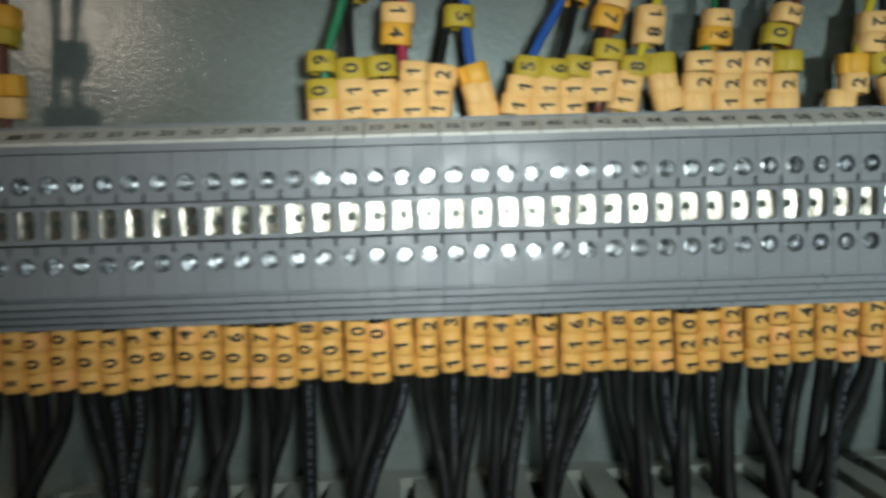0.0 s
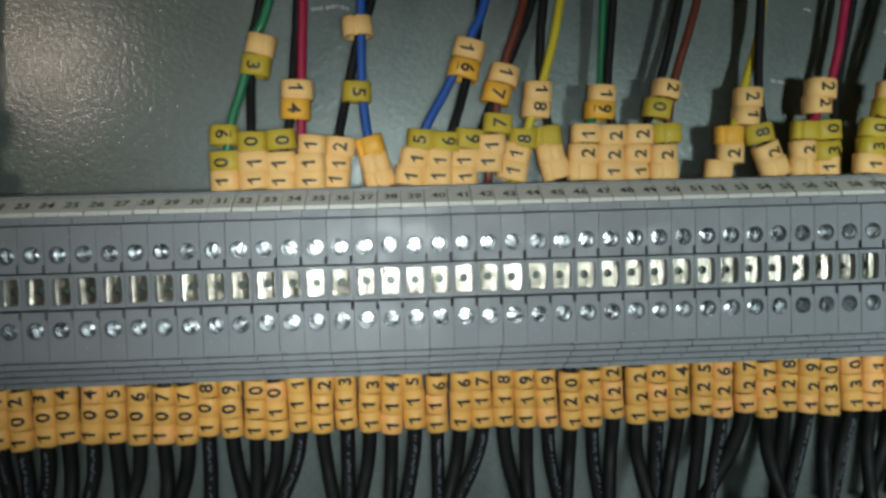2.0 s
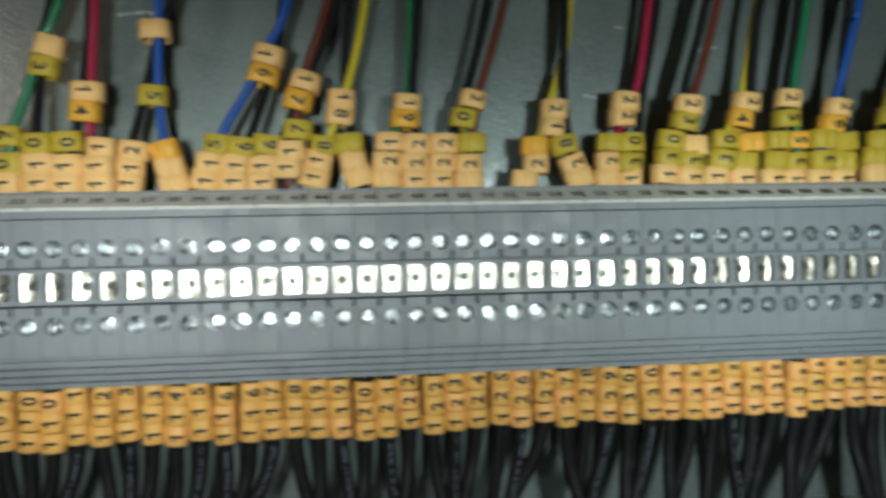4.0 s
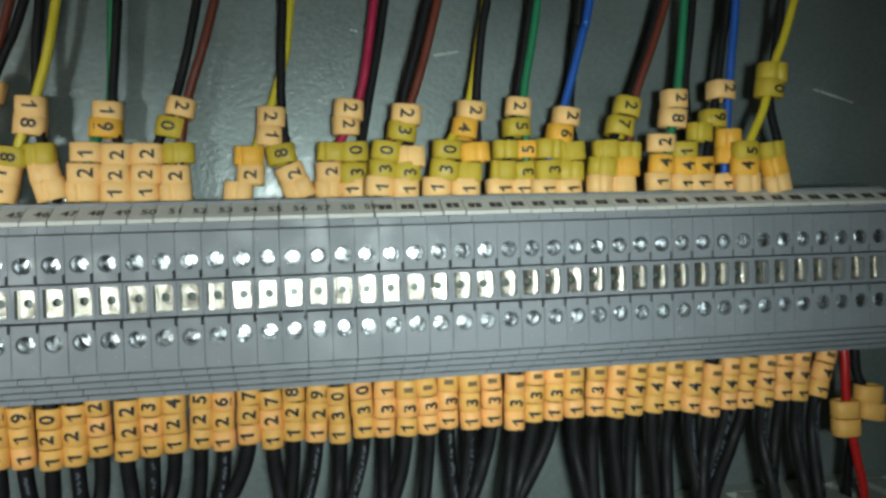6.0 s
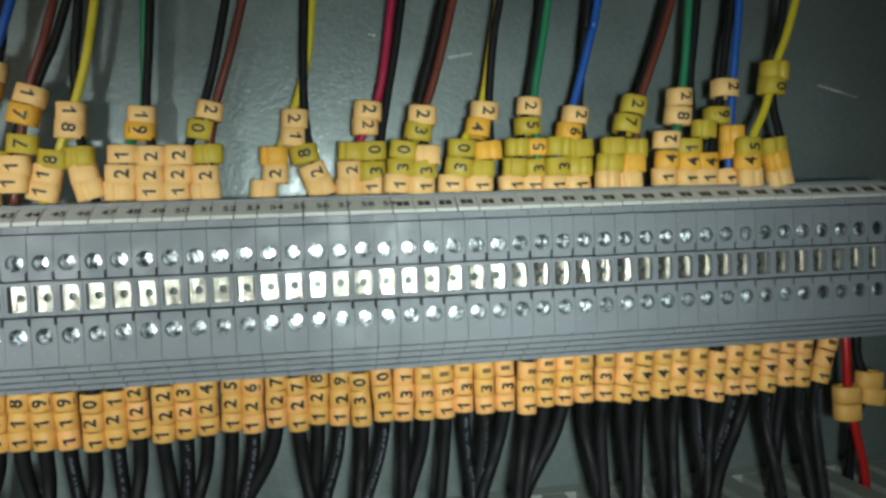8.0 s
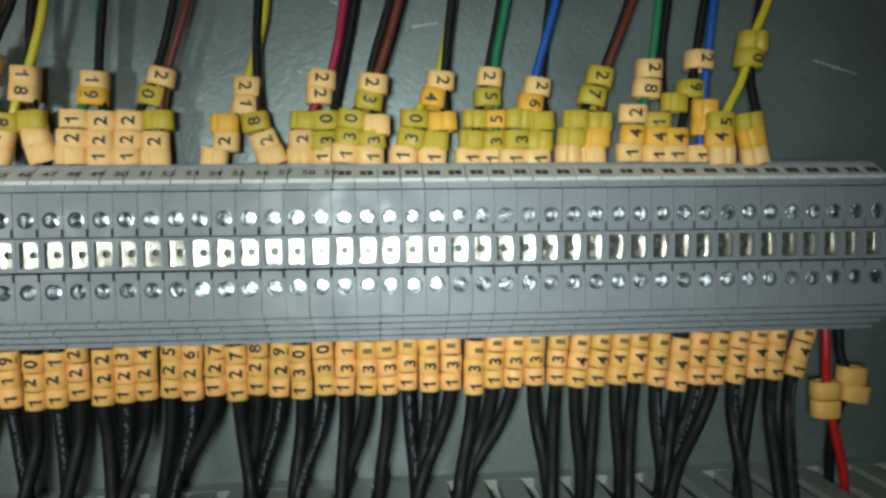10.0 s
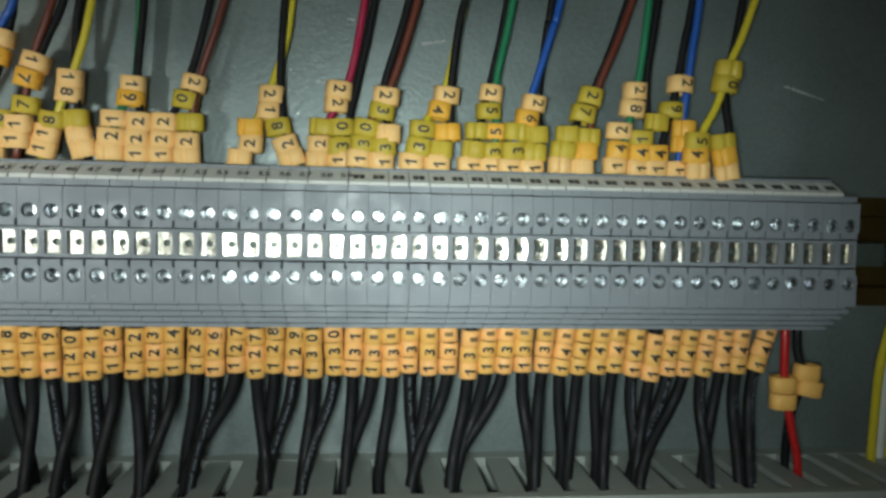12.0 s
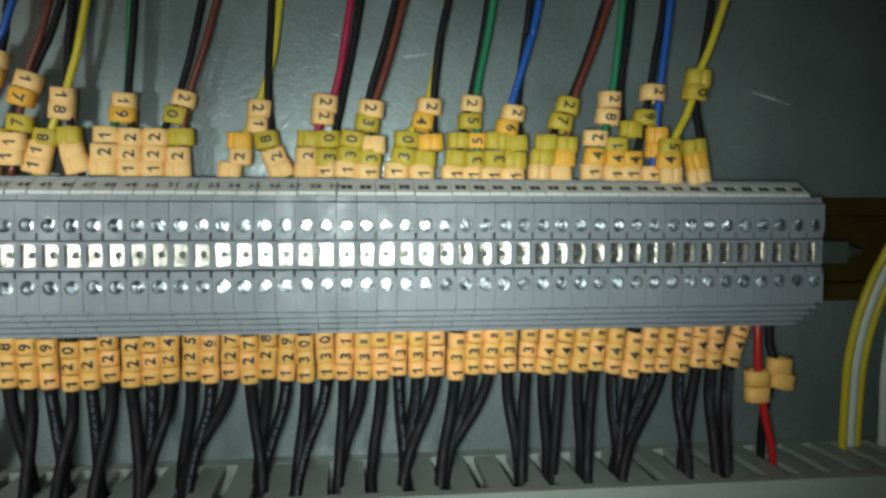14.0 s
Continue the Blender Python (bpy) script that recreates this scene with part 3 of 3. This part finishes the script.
lead("blue", [(261.1, 82.9), (259.5, 68.8), (257.3, 47.5), (255.6, 29.7), (255.8, 22.6)], [(259.5, 83.5), (257.4, 71.0), (253.8, 47.8), (249.9, 35.4), (249.0, 22.9)],
     [(247.0, 26.6, 0, 'c', '1'), (247.2, 31.5, 0, 'a', '4'), (247.3, 42.0, 3, 'o', ''), (255.1, 26.4, 0, 'c', '1'), (256.7, 34.8, 2, 'a', ''), (256.8, 40.1, 2, 'a', '')],
     [(255.7, 54.9, 5, 'c', '2'), (253.0, 46.1, 2, 'o', '9')], 18)
lead("yellow", [(277.6, 81.7), (270.5, 62.3), (266.4, 48.3), (260.8, 36.5), (260.8, 22.1)], [(274.5, 82.2), (271.4, 62.8), (269.9, 50.4), (271.1, 36.6), (272.7, 21.9)],
     [(260.0, 26.2, 0, 'c', ''), (259.2, 30.8, 0, 'a', '4'), (259.6, 35.6, 0, 'o', '5'), (270.0, 25.6, -10, 'c', ''), (269.2, 30.9, -10, 'a', ''), (268.6, 35.8, -6, 'o', '')],
     [(270.1, 59.5, 5, 'o', ''), (269.0, 54.8, 5, 'o', '0')], 13)
lead("brown", [(-112.4, 65.5), (-113.8, 48.7), (-113.7, 35.9), (-114.1, 24.4)], [(-116.9, 66.2), (-118.1, 49.2), (-119.7, 36.3), (-121.3, 24.8)],
     [(-112.6, 29.9, 0, 'c', ''), (-112.2, 35.5, 0, 'a', ''), (-119.3, 30.1, 0, 'c', ''), (-118.9, 35.7, 0, 'o', '')],
     [(-113.4, 52.9, 6, 'a', ''), (-114.1, 48.7, 6, 'o', '')], 21)

# ---- lower wires ----
SLOT = 0.0122
DUCT_Z = -0.0775


def slot_x(i):
    return 0.2175 + SLOT * i


NUMBERS = "100 100 101 102 103 104 104 105 106 107 107 108 109 110 110 111 112 113 113 114 115 116 116 117 118 119 119 120 121 122 122 123 124 125 126 127 127 128 129 130 130 131".split() + ["13-"] * 10 + ["14-"] * 12


def lower_wire(k, number, slot):
    ob = new("wire")
    x = block_x(k) - 0.0012 + rng.uniform(-0.0004, 0.0004)
    bottom = -0.0426 + rng.uniform(-0.0012, 0.0012) - {46: 0.0016, 47: 0.0006, 76: 0.0012}.get(k, 0.0)
    lean = rng.uniform(-2.5, 2.5) + max(0, min(7, (k - 64) * 0.8)) + (8 if k == 82 else 0)
    slope = math.tan(radians(lean))
    end = slot_x(slot) + rng.uniform(-0.0020, 0.0020)
    y = 0.0178 + rng.uniform(-0.0004, 0.0004)
    depth = rng.uniform(0.008, 0.020)
    path = [Vector(p) for p in ((x + slope * 0.022, y + 0.002, -0.020), (x + slope * 0.012, y, -0.030), (x, y, bottom), (x + (end - x) * 0.20, y + 0.001, bottom - 0.011),
                                (x + (end - x) * 0.78, (y + depth) / 2, DUCT_Z + 0.009), (end, depth, DUCT_Z - 0.004), (end + 0.002, depth - 0.003, DUCT_Z - 0.022))]
    smooth = smooth_path(path, 6)
    bm = bmesh.new()
    tube(bm, smooth, 0.00195 + rng.uniform(-0.0001, 0.0001), 14)
    part("insulation", bm, ob, mat=WIRE["black"])
    for j, ch in enumerate(number):
        z = bottom + LOW_H * (j + 0.5)
        m = Matrix.Translation((x + slope * (z - bottom) + rng.uniform(-0.00015, 0.00015), y, z)) @ Matrix.Rotation(radians(lean + rng.uniform(-2.5, 2.5)), 4, "Y") @ Matrix.Rotation(radians(rng.uniform(-3, 3)), 4, "X") @ Matrix.Rotation(radians(rng.uniform(-12, 12)), 4, "Z")
        warp = Matrix.Diagonal((worn.uniform(0.98, 1.04), 1, worn.uniform(0.94, 1.03), 1))
        warp[0][2], warp[2][0] = worn.uniform(-0.07, 0.07), worn.uniform(-0.06, 0.06)
        aged = worn.random() < (0.15 if k < 60 else 0.5)
        ring = part("marker_sleeve", LOW_RING_AGED if aged else LOW_RING, ob, m @ warp, "orange marker sleeve" if aged else "yellow marker sleeve")
        part("digit", digit(ch, "left", True), ring, Matrix.Translation((rng.uniform(-0.0002, 0.0004), 0, 0)))
    if rng.random() < 0.35:
        bm = bmesh.new()
        for a, b in zip(smooth[13:], smooth[14:-4]):
            way = b - a
            for s in (0.1, 0.42, 0.72):
                if rng.random() < 0.75:
                    c = a + way * s + Vector((rng.uniform(0.0000, 0.0006), -0.00193, 0))
                    box(bm, c.x - 0.0003, c.x + 0.0003, c.y - 0.00006, c.y + 0.0001, c.z - 0.0003, c.z + 0.0003)
        if len(bm.verts):
            part("printed_marking", bm, ob, mat=PRINT, label="pale illegible print along the wire")
        else:
            bm.free()
    return tagged(ob, "black wire with three yellow numbered marker sleeves", "wire", "black wires under the terminals")


k = 17
while k < 83:
    size = min(rng.choice((1, 2, 2, 2, 3, 3, 4)), 83 - k)
    drift = 0.0035 + 0.0045 * max(0.0, 1 - abs(k - 58) / 16)
    slot = round((block_x(k + (size - 1) / 2) - drift - 0.2175) / SLOT)
    for k in range(k, k + size):
        j = k - 19
        lower_wire(k, NUMBERS[j] if 0 <= j < len(NUMBERS) else "---", slot)
    k += 1


def loose_lead(colour, pts, r, sleeves=(), label=""):
    ob = new("wire")
    bm = bmesh.new()
    tube(bm, smooth_path([Vector(p) / 1000 for p in pts], 8), r, 14)
    part("insulation", bm, ob, mat=WIRE[colour])
    for x, y, z, tilt in sleeves:
        part("marker_sleeve", LOOSE_RING, ob, Matrix.Translation((x / 1000, y / 1000, z / 1000)) @ Matrix.Rotation(radians(tilt), 4, "Y") @ Matrix.Diagonal((1.1, 1.1, 1.0, 1)), "yellow marker sleeve")
    return tagged(ob, label, "wire")


loose_lead("red", [(295, 20, -20), (295, 18.5, -30), (295.5, 18.5, -44), (298.4, 18.5, -60), (302.6, 20, -75), (305, 23, -95)], 0.0014,
           [(295, 18.6, -46.2, 0), (295.2, 18.6, -52, 0)], "red wire with two yellow sleeves dropping into the duct")
loose_lead("black", [(301, 21, -20), (301, 21, -34), (303, 20, -44), (301, 23, -58), (302, 27, -76), (304, 28, -95)], 0.0015,
           [(303.6, 18.8, -42, 4), (304.6, 18.8, -47.6, 10)], "black wire with two yellow sleeves dropping into the duct")
loose_lead("yellow", [(368, 12, 50), (353, 16, 18), (344.5, 18, 0), (341, 22, -12.6), (338, 25, -27.7), (337.2, 28, -43), (338.5, 31, -57), (340, 34, -77), (340.5, 34, -95)], 0.0016, (), "yellow wire curving down into the duct")
loose_lead("white", [(372, 12, 50), (357, 16, 18), (348, 18, 0), (344.3, 22, -13), (341.2, 25, -28), (340.4, 28, -43), (341.7, 31, -57), (343.2, 34, -77), (343.7, 34, -95)], 0.0017, (), "white wire curving down between two yellow ones")
loose_lead("yellow", [(377, 12, 50), (362, 17, 18), (353, 19, 0), (348.5, 22.5, -13), (345, 25.5, -28), (343.9, 28.5, -43), (344.8, 31.5, -57), (346.2, 34.5, -78), (346.6, 34.5, -95)], 0.0016, (), "yellow wire curving down into the duct")
loose_lead("white", [(371, 22, 140), (370, 24, 90), (364, 26, 30), (357, 27, -10), (353, 28, -45), (355, 31, -65), (357, 34, -82), (357, 34, -96)], 0.0020, (), "thick white wire hanging into the duct")


def paint_scratch(points, width):
    """A shallow chipped line in the plate's paint."""
    bm = bmesh.new()
    rr = random.Random(int(abs(points[0][0]) * 10))
    for (xa, za), (xb, zb) in zip(points, points[1:]):
        n = 9
        for i in range(n):
            if rr.random() < 0.93:
                x, z = xa + (xb - xa) * (i + 0.5) / n, zb + (za - zb) * (n - i - 0.5) / n
                w, h = abs(xb - xa) / n * rr.uniform(0.45, 0.75), width * rr.uniform(0.4, 0.9)
                x, z, w, h = x / 1000, z / 1000, w / 1000, h / 1000
                box(bm, x - w, x + w, PLATE_Y - 0.00008, PLATE_Y + 0.0005, z - h, z + h)
    return tagged(new("paint_scratch", mesh_of("paint_scratch", bm, CHIP)), "pale chipped scratch in the grey plate paint", "scratch", "scratches on the plate")


CHIP = material("bare_primer", (0.45, 0.46, 0.45), 0.7, vary=0.2, scale=900)
paint_scratch([(-10, 79.7), (-2, 80.6), (1.4, 79.7)], 0.7)
paint_scratch([(133, 55.6), (138, 54.7)], 0.7)
paint_scratch([(143.5, 77.8), (146, 77.2)], 0.5)
paint_scratch([(170, 70.1), (178, 71.4)], 0.6)
paint_scratch([(306, 60.2), (322, 55.4)], 0.35)


# ---- slotted wiring duct ----
def wiring_duct():
    ob = new("wiring_duct")
    x0, x1 = -0.299, 0.459
    bm = bmesh.new()
    box(bm, x0, x1, 0.0385, PLATE_Y - 0.0003, DUCT_Z - 0.0030, DUCT_Z)
    part("side_base", bm, ob, mat=DUCT)
    bm = bmesh.new()
    box(bm, x0, x1, PLATE_Y - 0.0022, PLATE_Y - 0.0003, DUCT_Z - 0.060, DUCT_Z - 0.0032)
    part("back_panel", bm, ob, mat=DUCT)
    bm = bmesh.new()
    extrude_x(bm, [(-0.0015, DUCT_Z + 0.0010), (0.0030, DUCT_Z + 0.0010), (0.0030, DUCT_Z - 0.003), (0.0005, DUCT_Z - 0.003), (0.0005, DUCT_Z - 0.060), (-0.0015, DUCT_Z - 0.060)], x0, x1)
    part("cover", bm, ob, mat=DUCT)
    bm = bmesh.new()
    box(bm, -0.0040, 0.0040, 0.0032, 0.0384, DUCT_Z - 0.0030, DUCT_Z, 0.0002)
    finger = mesh_of("finger", bm, DUCT)
    i = -41
    while slot_x(i) + SLOT / 2 < x1 - 0.01:
        part("finger", finger, ob, Matrix.Translation((slot_x(i) + SLOT / 2, 0, rng.uniform(-0.0002, 0.0002))))
        i += 1
    return tagged(ob, "grey slotted plastic wiring duct fixed along the plate", "wiring duct")


wiring_duct()


# ---- dust on the housings ----
def dust():
    bm = bmesh.new()
    rr = random.Random(3)
    for _ in range(220):
        x = rr.uniform(block_x(20), block_x(84))
        z = rr.choice((rr.uniform(0.0115, 0.0155), rr.uniform(-0.0160, -0.0120)))
        w = rr.uniform(0.00003, 0.00009)
        box(bm, x - w, x + w, -0.00095, -0.0006, z - w * rr.uniform(0.6, 2), z + w)
    return tagged(new("dust_specks", mesh_of("dust_specks", bm, WHITE)), "pale dust specks on the grey terminal housings", "dust", kind="stuff")


dust()
